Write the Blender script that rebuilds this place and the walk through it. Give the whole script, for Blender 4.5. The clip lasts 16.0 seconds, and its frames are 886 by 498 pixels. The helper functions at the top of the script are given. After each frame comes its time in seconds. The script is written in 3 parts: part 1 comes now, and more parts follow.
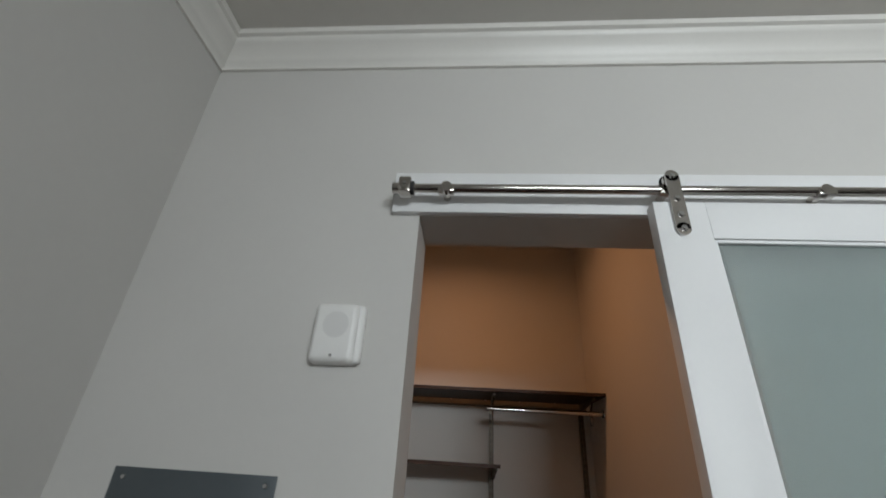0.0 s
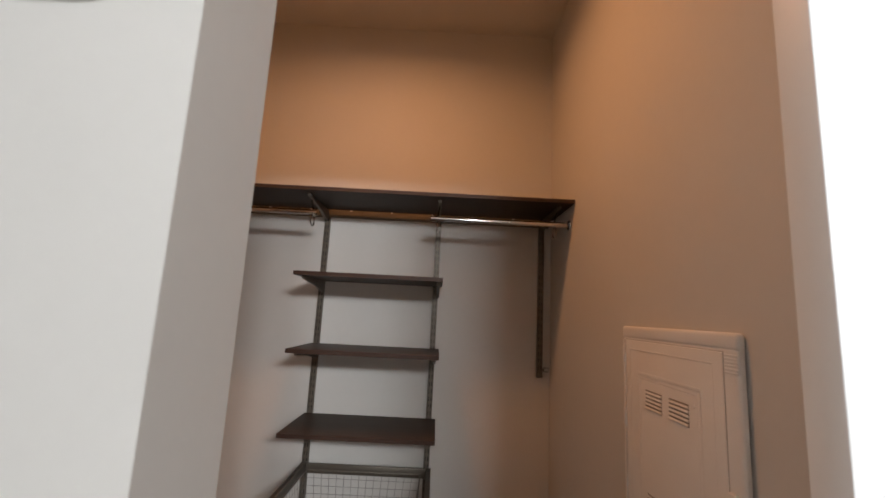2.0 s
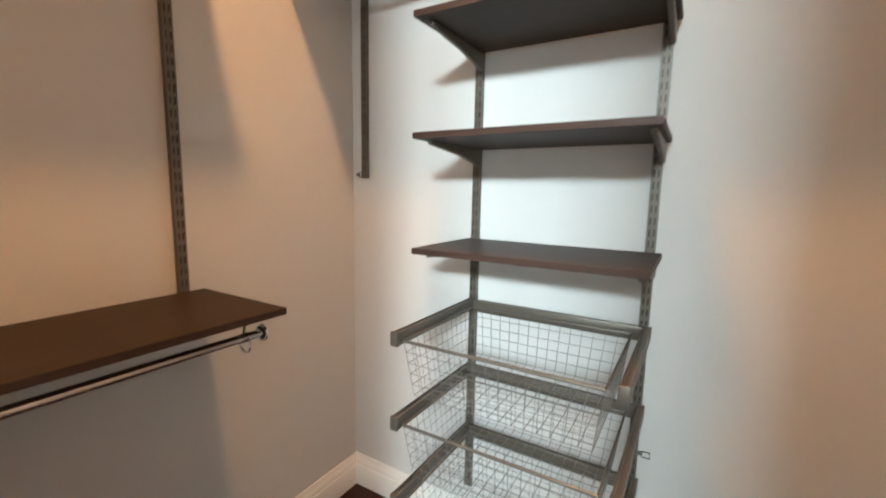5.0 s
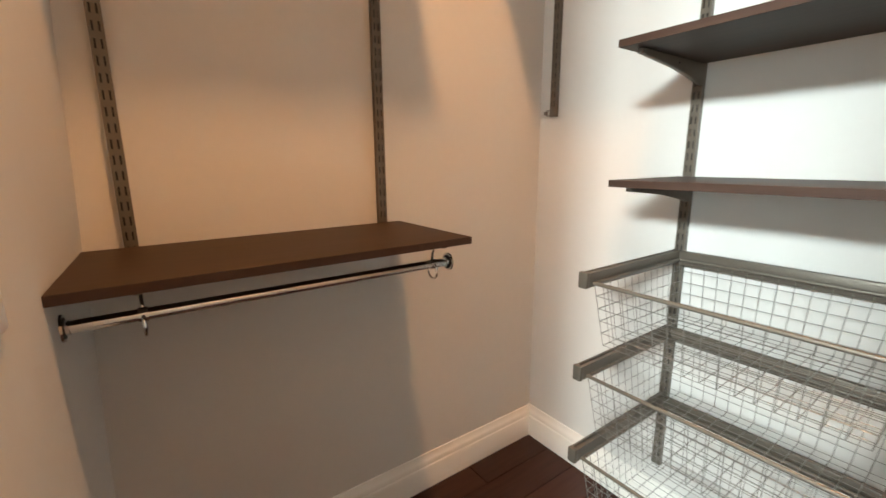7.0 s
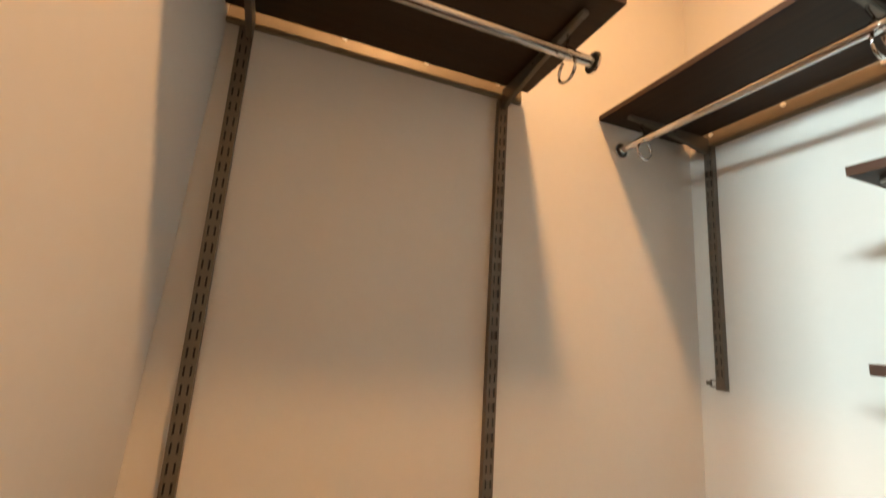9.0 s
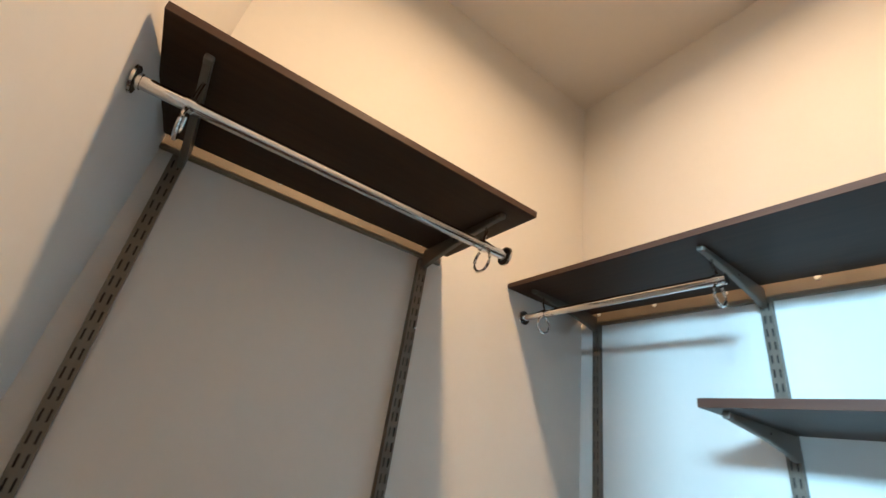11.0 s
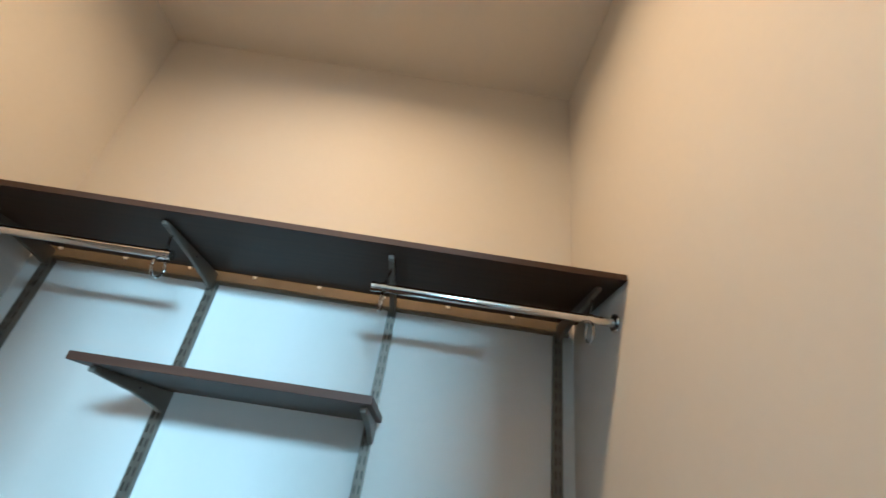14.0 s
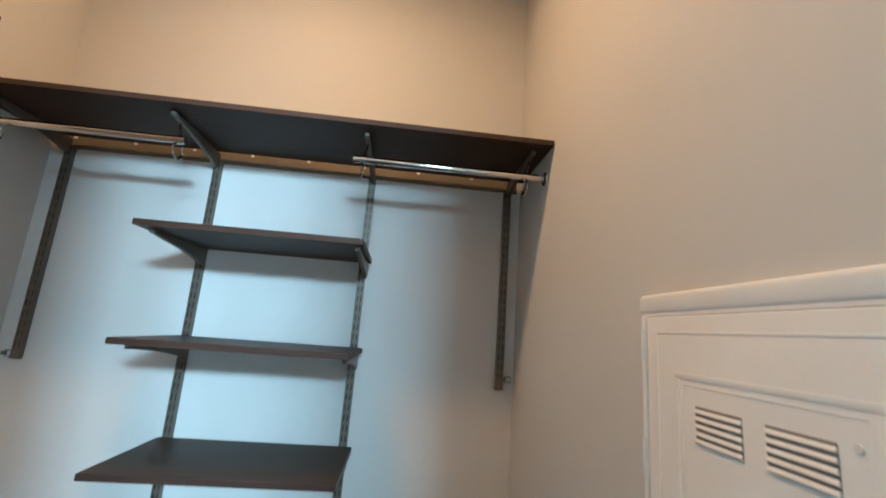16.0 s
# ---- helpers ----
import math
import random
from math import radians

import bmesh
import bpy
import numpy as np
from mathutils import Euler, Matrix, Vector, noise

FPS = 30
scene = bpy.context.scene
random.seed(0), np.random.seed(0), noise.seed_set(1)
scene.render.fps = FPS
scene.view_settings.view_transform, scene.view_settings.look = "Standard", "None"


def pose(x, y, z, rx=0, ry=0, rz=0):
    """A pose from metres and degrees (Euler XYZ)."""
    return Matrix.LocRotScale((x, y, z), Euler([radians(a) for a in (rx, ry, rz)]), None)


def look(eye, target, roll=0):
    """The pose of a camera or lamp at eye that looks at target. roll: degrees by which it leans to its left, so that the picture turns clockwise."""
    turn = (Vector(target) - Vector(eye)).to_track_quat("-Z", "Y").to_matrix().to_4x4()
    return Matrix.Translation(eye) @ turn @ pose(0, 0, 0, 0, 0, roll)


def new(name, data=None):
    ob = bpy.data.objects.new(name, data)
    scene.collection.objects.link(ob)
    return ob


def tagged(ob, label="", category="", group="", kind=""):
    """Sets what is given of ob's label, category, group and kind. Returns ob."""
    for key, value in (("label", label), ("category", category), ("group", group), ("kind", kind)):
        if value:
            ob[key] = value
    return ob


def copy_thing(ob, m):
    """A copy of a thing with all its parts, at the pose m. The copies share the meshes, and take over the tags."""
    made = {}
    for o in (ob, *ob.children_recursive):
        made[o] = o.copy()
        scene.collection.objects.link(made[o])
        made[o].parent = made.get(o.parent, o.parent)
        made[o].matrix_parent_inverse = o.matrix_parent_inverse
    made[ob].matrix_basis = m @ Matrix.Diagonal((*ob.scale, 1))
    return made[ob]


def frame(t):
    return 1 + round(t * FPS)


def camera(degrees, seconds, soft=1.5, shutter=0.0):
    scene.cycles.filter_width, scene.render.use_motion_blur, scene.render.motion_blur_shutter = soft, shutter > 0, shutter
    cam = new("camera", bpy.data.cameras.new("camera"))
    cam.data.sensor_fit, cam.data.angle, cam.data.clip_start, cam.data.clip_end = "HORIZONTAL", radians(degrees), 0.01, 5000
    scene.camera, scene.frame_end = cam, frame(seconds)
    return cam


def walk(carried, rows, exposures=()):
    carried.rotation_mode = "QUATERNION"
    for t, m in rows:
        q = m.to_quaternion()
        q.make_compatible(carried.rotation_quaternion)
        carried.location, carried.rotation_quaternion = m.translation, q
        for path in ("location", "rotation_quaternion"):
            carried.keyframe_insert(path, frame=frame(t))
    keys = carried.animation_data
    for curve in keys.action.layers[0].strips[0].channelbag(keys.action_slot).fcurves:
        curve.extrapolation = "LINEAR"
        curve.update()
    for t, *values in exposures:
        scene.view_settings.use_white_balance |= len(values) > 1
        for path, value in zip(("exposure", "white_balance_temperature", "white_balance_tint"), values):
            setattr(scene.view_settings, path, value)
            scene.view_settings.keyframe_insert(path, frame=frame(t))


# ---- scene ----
cam = camera(93.2, 16.0, soft=1.5, shutter=0.35)
PATH = [
    (0, (0.462, -2.573, 1.724), (0.298, -0.799, 2.633), 3.6),
    (0.5, (0.474, -2.454, 1.692), (0.408, -0.608, 2.459), 3.8),
    (1, (0.466, -2.279, 1.66), (0.524, -0.366, 2.239), 3.1),
    (1.5, (0.499, -2.152, 1.623), (0.582, -0.198, 2.043), 3.0),
    (2, (0.575, -2.0, 1.591), (0.586, -0.024, 1.898), 2.9),
    (2.5, (0.637, -1.878, 1.562), (0.552, 0.108, 1.779), 2.3),
    (3, (0.651, -1.755, 1.522), (0.484, 0.233, 1.667), 1.7),
    (3.5, (0.641, -1.605, 1.498), (0.387, 0.378, 1.562), 1.1),
    (4, (0.639, -1.471, 1.455), (0.217, 0.483, 1.405), 1.1),
    (4.5, (0.657, -1.34, 1.385), (-0.08, 0.511, 1.21), 1.2),
    (5, (0.657, -1.283, 1.277), (-0.36, 0.419, 1.008), 1.1),
    (5.2, (0.655, -1.273, 1.237), (-0.443, 0.368, 0.915), 1.0),
    (7.3, (0.558, -1.254, 1.171), (-1.098, -0.196, 0.802), -0.4),
    (7.5, (0.509, -1.251, 1.193), (-1.184, -0.236, 0.87), -0.2),
    (8, (0.416, -1.23, 1.271), (-1.359, -0.322, 1.108), 0.1),
    (8.5, (0.359, -1.193, 1.35), (-1.471, -0.391, 1.442), 1.6),
    (9, (0.359, -1.156, 1.442), (-1.48, -0.462, 1.813), 3.8),
    (9.2, (0.359, -1.151, 1.472), (-1.466, -0.486, 1.948), 4.6),
    (11.3, (0.415, -1.209, 1.584), (-1.052, -0.177, 2.469), 10.3),
    (11.5, (0.422, -1.22, 1.587), (-0.979, -0.114, 2.489), 10.4),
    (12, (0.465, -1.229, 1.591), (-0.733, 0.071, 2.527), 10.1),
    (12.5, (0.517, -1.219, 1.595), (-0.413, 0.273, 2.551), 9.8),
    (13, (0.563, -1.198, 1.596), (-0.069, 0.439, 2.555), 10.0),
    (13.5, (0.61, -1.177, 1.592), (0.282, 0.541, 2.561), 10.4),
    (14, (0.676, -1.205, 1.611), (0.684, 0.552, 2.566), 8.6),
    (14.5, (0.727, -1.257, 1.606), (0.863, 0.514, 2.527), 6.4),
    (15, (0.747, -1.305, 1.586), (0.861, 0.536, 2.358), 5.4),
    (15.5, (0.743, -1.375, 1.555), (0.871, 0.532, 2.142), 4.6),
    (16, (0.713, -1.47, 1.503), (0.875, 0.485, 1.891), 4.3),
]
# seconds, stops, white balance in kelvin, tint
EXPOSURES = [
    (0.0, -1.15, 6720, 12), (1.0, -0.64, 6780, 13), (1.5, -0.38, 6930, 15), (2.0, -0.05, 7030, 17), (2.5, 0.60, 6750, 14), (3.0, 0.9, 6250, 8), (4.0, 1.36, 5740, 1), (5.0, 1.62, 6100, 1),
    (7.5, 1.84, 6600, 2), (9.0, 1.85, 6300, -5), (11.5, 1.7, 4350, -16), (13.0, 1.5, 4350, -17), (14.5, 1.3, 4500, -17), (15.5, 1.22, 4600, -14), (16.0, 1.12, 4680, -12),
]
walk(cam, [(t, look(eye, target, roll)) for t, eye, target, roll in PATH], EXPOSURES)

# ---------------------------------------------------------------- plan, in metres
XL, XR = -0.537, 1.109          # closet side walls
YB = 0.0                        # closet back wall
YI, YO = -1.405, -1.578         # front wall, closet side and room side
OPEN_L, OPEN_R, OPEN_T = 0.298, 1.085, 2.337
CEIL = 3.055
ROOM_L, ROOM_R, ROOM_B = -0.47, 4.6, -5.0
WIN_COLS = [(0.82, 1.49), (1.60, 2.27), (2.38, 2.66)]
WIN_ROWS = [(0.45, 1.41), (1.48, 1.75), (2.51, 2.90)]
DOOR_X = 0.895                  # leading edge of the sliding door

# ---------------------------------------------------------------- world and light
world = bpy.data.worlds.new("sky")
scene.world = world
world.use_nodes = True
wn = world.node_tree.nodes
sky = wn.new("ShaderNodeTexSky")
sky.sky_type = "NISHITA"
sky.sun_disc = False
sky.sun_elevation, sky.sun_rotation = radians(48), radians(20)
world.node_tree.links.new(sky.outputs[0], wn["Background"].inputs[0])
wn["Background"].inputs[1].default_value = 0.12


def lamp(name, kind, m, power, colour, **values):
    data = bpy.data.lights.new(name, kind)
    data.energy, data.color = power, colour
    ob = new(name, data)
    ob.matrix_world = m
    return ob, data


sun_ob, sun = lamp("sun", "SUN", look((0, 30, 30), (0, 0, 0)), 2.5, (1.0, 0.95, 0.88))
sun.angle = radians(0.5)
# sky light standing in the window openings
DAY_POWER = 1.22
SKY_FALL = 2.0                   # the sky's light comes down into the room
ROW_SHARE = (0.14, 0.14, 2.4)    # the high row sees bright cloud, the lower rows the dimmer distance
COL_SHARE = (0.9, 1.7, 2.0)      # weights that spread the daylight leftwards over the closet's back wall
for (wx0, wx1), col_share in zip(WIN_COLS, COL_SHARE):
    for (wz0, wz1), share in zip(WIN_ROWS, ROW_SHARE):
        high = share > 1
        ob, data = lamp("window_daylight", "AREA", look(((wx0 + wx1) / 2, ROOM_B - 0.16, (wz0 + wz1) / 2), ((wx0 + wx1) / 2, 0, (wz0 + wz1) / 2 - (SKY_FALL if high else 0))),
                        DAY_POWER * col_share * share * 50 * (wx1 - wx0) * (wz1 - wz0), (0.85, 0.95, 1.0))
        data.shape, data.size, data.size_y = "RECTANGLE", wx1 - wx0, wz1 - wz0
        data.spread = radians(124) if high else radians(180)
# the recessed downlight in the closet ceiling
LAMP_AT = (0.30, -0.82)
ob, data = lamp("downlight_lamp", "AREA", pose(LAMP_AT[0], LAMP_AT[1], CEIL - 0.012), 10.4, (1.0, 0.47, 0.20))
data.spread = radians(164)
data.shape, data.size = "DISK", 0.13

# ---------------------------------------------------------------- materials


def material(name, colour, rough=0.5, metal=0.0, vary=0.06, scale=6.0, bump=0.0, bump_scale=200.0, specular=0.5):
    """Paint or metal with faint blotches, fine grain and relief."""
    m = bpy.data.materials.new(name)
    m.use_nodes = True
    nt = m.node_tree
    b = nt.nodes["Principled BSDF"]
    b.inputs["Metallic"].default_value = metal
    b.inputs["Specular IOR Level"].default_value = specular
    co = nt.nodes.new("ShaderNodeTexCoord")
    big = nt.nodes.new("ShaderNodeTexNoise")
    big.inputs["Scale"].default_value, big.inputs["Detail"].default_value = scale, 4
    fine = nt.nodes.new("ShaderNodeTexNoise")
    fine.inputs["Scale"].default_value, fine.inputs["Detail"].default_value = scale * 18, 3
    for t in (big, fine):
        nt.links.new(co.outputs["Object"], t.inputs["Vector"])
    add = nt.nodes.new("ShaderNodeMath")
    add.operation = "MULTIPLY_ADD"
    add.inputs[1].default_value = 0.4
    nt.links.new(fine.outputs["Fac"], add.inputs[0])
    nt.links.new(big.outputs["Fac"], add.inputs[2])
    ramp = nt.nodes.new("ShaderNodeMapRange")
    ramp.inputs["From Min"].default_value, ramp.inputs["From Max"].default_value = 0.4, 1.0
    ramp.inputs["To Min"].default_value, ramp.inputs["To Max"].default_value = 1 - vary, 1 + vary
    nt.links.new(add.outputs[0], ramp.inputs["Value"])
    mul = nt.nodes.new("ShaderNodeVectorMath")
    mul.operation = "SCALE"
    mul.inputs[0].default_value = colour
    nt.links.new(ramp.outputs[0], mul.inputs["Scale"])
    nt.links.new(mul.outputs[0], b.inputs["Base Color"])
    rr = nt.nodes.new("ShaderNodeMapRange")
    rr.inputs["To Min"].default_value, rr.inputs["To Max"].default_value = max(0.03, rough - 0.08), min(1, rough + 0.08)
    nt.links.new(big.outputs["Fac"], rr.inputs["Value"])
    nt.links.new(rr.outputs[0], b.inputs["Roughness"])
    if bump:
        g = nt.nodes.new("ShaderNodeTexNoise")
        g.inputs["Scale"].default_value, g.inputs["Detail"].default_value = bump_scale, 2
        nt.links.new(co.outputs["Object"], g.inputs["Vector"])
        bp = nt.nodes.new("ShaderNodeBump")
        bp.inputs["Strength"].default_value, bp.inputs["Distance"].default_value = bump, 0.002
        nt.links.new(g.outputs["Fac"], bp.inputs["Height"])
        nt.links.new(bp.outputs[0], b.inputs["Normal"])
    return m


def wood(name, dark, light, along, rough=0.35, by_piece=False):
    """Wood grain stretched along one axis (0, 1 or 2)."""
    m = bpy.data.materials.new(name)
    m.use_nodes = True
    nt = m.node_tree
    b = nt.nodes["Principled BSDF"]
    co = nt.nodes.new("ShaderNodeTexCoord")
    mp = nt.nodes.new("ShaderNodeMapping")
    mp.inputs["Scale"].default_value = [4.0 if a == along else 70.0 for a in range(3)]
    nt.links.new(co.outputs["Object"], mp.inputs["Vector"])
    n1 = nt.nodes.new("ShaderNodeTexNoise")
    n1.inputs["Scale"].default_value, n1.inputs["Detail"].default_value = 1.0, 5
    n2 = nt.nodes.new("ShaderNodeTexNoise")
    n2.inputs["Scale"].default_value, n2.inputs["Detail"].default_value = 5.0, 3
    nt.links.new(mp.outputs[0], n1.inputs["Vector"])
    nt.links.new(co.outputs["Object"], n2.inputs["Vector"])
    mix = nt.nodes.new("ShaderNodeMix")
    mix.data_type = "RGBA"
    mix.inputs["A"].default_value, mix.inputs["B"].default_value = (*dark, 1), (*light, 1)
    mean = nt.nodes.new("ShaderNodeMath")
    mean.operation = "MULTIPLY_ADD"
    mean.inputs[1].default_value, mean.inputs[2].default_value = 0.75, 0.0
    nt.links.new(n1.outputs["Fac"], mean.inputs[0])
    part_two = nt.nodes.new("ShaderNodeMath")
    part_two.operation = "MULTIPLY_ADD"
    part_two.inputs[1].default_value = 0.25
    nt.links.new(n2.outputs["Fac"], part_two.inputs[0])
    nt.links.new(mean.outputs[0], part_two.inputs[2])
    last = part_two
    if by_piece:
        info = nt.nodes.new("ShaderNodeObjectInfo")
        last = nt.nodes.new("ShaderNodeMath")
        last.operation = "MULTIPLY_ADD"
        last.inputs[1].default_value = 0.5
        nt.links.new(info.outputs["Random"], last.inputs[0])
        nt.links.new(part_two.outputs[0], last.inputs[2])
    nt.links.new(last.outputs[0], mix.inputs["Factor"])
    nt.links.new(mix.outputs["Result"], b.inputs["Base Color"])
    b.inputs["Roughness"].default_value = rough
    b.inputs["Specular IOR Level"].default_value = 0.2
    bp = nt.nodes.new("ShaderNodeBump")
    bp.inputs["Strength"].default_value, bp.inputs["Distance"].default_value = 0.12, 0.001
    nt.links.new(n1.outputs["Fac"], bp.inputs["Height"])
    nt.links.new(bp.outputs[0], b.inputs["Normal"])
    return m


def glass(name, tint, clear):
    """A clear pane: most light goes straight through, the rest is a glossy sheet."""
    m = bpy.data.materials.new(name)
    m.use_nodes = True
    nt = m.node_tree
    b = nt.nodes["Principled BSDF"]
    b.inputs["Base Color"].default_value = (*tint, 1)
    b.inputs["Roughness"].default_value = 0.02
    b.inputs["IOR"].default_value = 1.52
    t = nt.nodes.new("ShaderNodeBsdfTransparent")
    mix = nt.nodes.new("ShaderNodeMixShader")
    mix.inputs[0].default_value = clear
    nt.links.new(b.outputs[0], mix.inputs[1])
    nt.links.new(t.outputs[0], mix.inputs[2])
    nt.links.new(mix.outputs[0], nt.nodes["Material Output"].inputs[0])
    return m


def satin_glass(name, tint, milk, rough):
    """Acid-etched glass with a polished face: it scatters what lies behind it and mirrors the room."""
    m = bpy.data.materials.new(name)
    m.use_nodes = True
    nt = m.node_tree
    b = nt.nodes["Principled BSDF"]
    b.inputs["Base Color"].default_value = (*tint, 1)
    b.inputs["Transmission Weight"].default_value = 1 - milk
    b.inputs["IOR"].default_value = 1.3
    b.inputs["Coat Weight"].default_value = 1.0
    b.inputs["Coat Roughness"].default_value = 0.015
    b.inputs["Coat IOR"].default_value = 1.52
    co = nt.nodes.new("ShaderNodeTexCoord")
    n = nt.nodes.new("ShaderNodeTexNoise")
    n.inputs["Scale"].default_value, n.inputs["Detail"].default_value = 7.0, 3
    nt.links.new(co.outputs["Object"], n.inputs["Vector"])
    ramp = nt.nodes.new("ShaderNodeMapRange")
    ramp.inputs["To Min"].default_value, ramp.inputs["To Max"].default_value = rough - 0.04, rough + 0.04
    nt.links.new(n.outputs["Fac"], ramp.inputs["Value"])
    nt.links.new(ramp.outputs[0], b.inputs["Roughness"])
    return m


WALL = material("wall_paint", (0.60, 0.585, 0.56), 0.75, vary=0.025, scale=2.5, bump=0.05, bump_scale=320, specular=0.25)
CEILING = material("ceiling_paint", (0.67, 0.645, 0.605), 0.85, vary=0.025, scale=2.0, bump=0.12, bump_scale=260, specular=0.2)
TRIM = material("trim_paint", (0.76, 0.74, 0.70), 0.4, vary=0.03, scale=5, bump=0.03, bump_scale=90)
DOOR_PAINT = material("door_paint", (0.80, 0.80, 0.80), 0.5, vary=0.02, scale=4, bump=0.03, bump_scale=60)
PLASTIC = material("white_plastic", (0.80, 0.79, 0.77), 0.38, vary=0.03, scale=14, bump=0.06, bump_scale=600)
ENCLOSURE = material("enclosure_plastic", (0.76, 0.75, 0.735), 0.45, vary=0.03, scale=9, bump=0.08, bump_scale=500)
SHELF_X = wood("walnut_melamine", (0.013, 0.0075, 0.004), (0.056, 0.029, 0.0140), 0, 0.5)
SHELF_Y = wood("walnut_melamine_side", (0.013, 0.0075, 0.004), (0.056, 0.029, 0.0140), 1, 0.5)
EDGE = wood("walnut_edge_band", (0.030, 0.018, 0.014), (0.070, 0.042, 0.032), 0, 0.42)
FLOOR = wood("espresso_floorboard", (0.016, 0.008, 0.007), (0.05, 0.022, 0.017), 1, 0.25, True)
STEEL = material("taupe_coated_steel", (0.138, 0.118, 0.096), 0.42, 0.45, vary=0.10, scale=20, bump=0.05, bump_scale=400)
TRACK = material("bronze_track", (0.158, 0.128, 0.090), 0.45, 0.2, vary=0.10, scale=20)
WIRE = material("nickel_wire", (0.21, 0.195, 0.175), 0.35, 0.5, vary=0.08, scale=30)
CAP = material("grey_plastic_cap", (0.13, 0.115, 0.098), 0.5, vary=0.06, scale=30)
CHROME = material("chrome", (0.62, 0.615, 0.61), 0.10, 1.0, vary=0.05, scale=25)
NICKEL = material("polished_nickel", (0.52, 0.49, 0.46), 0.16, 1.0, vary=0.08, scale=25)
ZINC = material("bright_zinc", (0.82, 0.80, 0.76), 0.35, 0.25, vary=0.05, scale=40)
BLACK = material("black_rubber", (0.02, 0.02, 0.02), 0.7, vary=0.2, scale=30)
# near-black, stands in for shade in the upright slots and small holes
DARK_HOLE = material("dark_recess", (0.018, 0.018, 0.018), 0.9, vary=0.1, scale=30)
# dark plate colour that stands in for the shade deep between the louvres
VENT = material("vent_slot_shade", (0.25, 0.235, 0.22), 0.8, vary=0.05, scale=20)
# greyer plastic tone, the shade in the speaker's fine slots as a colour
SLOT = material("grille_slot_shade", (0.52, 0.51, 0.50), 0.6, vary=0.04, scale=30)
# darker copy of the enclosure plastic, shade of the leaf's joint put into colour
GAP = material("plastic_joint_shade", (0.42, 0.40, 0.38), 0.7, vary=0.05, scale=20)
GREY_METAL = material("grey_enamelled_steel", (0.082, 0.096, 0.104), 0.42, 0.2, vary=0.07, scale=8, bump=0.12, bump_scale=700)
FROSTED = satin_glass("frosted_glass", (0.80, 0.90, 0.89), 0.22, 0.14)
CLEAR = glass("window_glass", (0.9, 0.95, 0.95), 0.93)
GLOW = bpy.data.materials.new("lamp_lens")
GLOW.use_nodes = True
GLOW.node_tree.nodes["Principled BSDF"].inputs["Emission Color"].default_value = (1.0, 0.72, 0.45, 1)
GLOW.node_tree.nodes["Principled BSDF"].inputs["Emission Strength"].default_value = 6.0

# ---------------------------------------------------------------- mesh helpers


def box(bm, lo, hi, bevel=0.0, seg=2):
    """A box between two corners, with rounded edges if asked."""
    lo, hi = Vector(lo), Vector(hi)
    made = bmesh.ops.create_cube(bm, size=1, matrix=Matrix.LocRotScale((lo + hi) / 2, None, hi - lo))
    if bevel:
        edges = list({e for v in made["verts"] for e in v.link_edges})
        bmesh.ops.bevel(bm, geom=edges, offset=bevel, segments=seg, affect="EDGES", profile=0.5)
    return bm


def boxes(*sizes, bevel=0.0, seg=2):
    bm = bmesh.new()
    for lo, hi in sizes:
        box(bm, lo, hi, bevel, seg)
    return bm


def cylinder(bm, a, b, r, sides=20, r2=None):
    a, b = Vector(a), Vector(b)
    turn = (b - a).to_track_quat("Z", "Y").to_matrix().to_4x4()
    bmesh.ops.create_cone(bm, cap_ends=True, segments=sides, radius1=r, radius2=r if r2 is None else r2, depth=(b - a).length,
                          matrix=Matrix.Translation((a + b) / 2) @ turn)
    return bm


def tube(bm, points, r, sides=8, closed=False):
    """A round wire through points."""
    points = [Vector(p) for p in points]
    rings, n = [], len(points)
    for i, p in enumerate(points):
        ahead = points[(i + 1) % n] - points[i - 1] if closed or 0 < i < n - 1 else (points[1] - points[0] if i == 0 else points[-1] - points[-2])
        q = ahead.to_track_quat("Z", "Y")
        rings.append([bm.verts.new(p + q @ Vector((r * math.cos(2 * math.pi * k / sides), r * math.sin(2 * math.pi * k / sides), 0))) for k in range(sides)])
    for i in range(n if closed else n - 1):
        a, b = rings[i], rings[(i + 1) % n]
        for k in range(sides):
            bm.faces.new((a[k], a[(k + 1) % sides], b[(k + 1) % sides], b[k]))
    if not closed:
        bm.faces.new(rings[0][::-1])
        bm.faces.new(rings[-1])
    return bm


def extrude(bm, profile, axis, a, b):
    """A closed outline (two numbers a point, in the order of the other two axes), drawn from a to b along axis."""
    def at(p, v):
        c = list(p)
        c.insert(axis, v)
        return c
    first = [bm.verts.new(at(p, a)) for p in profile]
    last = [bm.verts.new(at(p, b)) for p in profile]
    n = len(profile)
    for k in range(n):
        bm.faces.new((first[k], first[(k + 1) % n], last[(k + 1) % n], last[k]))
    bm.faces.new(first[::-1])
    bm.faces.new(last)
    bmesh.ops.recalc_face_normals(bm, faces=bm.faces)
    return bm


def mesh_of(name, bm, mat, smooth=35):
    bmesh.ops.recalc_face_normals(bm, faces=bm.faces)
    data = bpy.data.meshes.new(name)
    bm.to_mesh(data)
    bm.free()
    data.materials.append(mat)
    if smooth:
        data.shade_smooth()
        data.set_sharp_from_angle(angle=radians(smooth))
    return data


def part(name, bm, mat, parent=None, label="", smooth=35):
    ob = new(name, mesh_of(name, bm, mat, smooth))
    if parent:
        ob.parent = parent
    return tagged(ob, label)


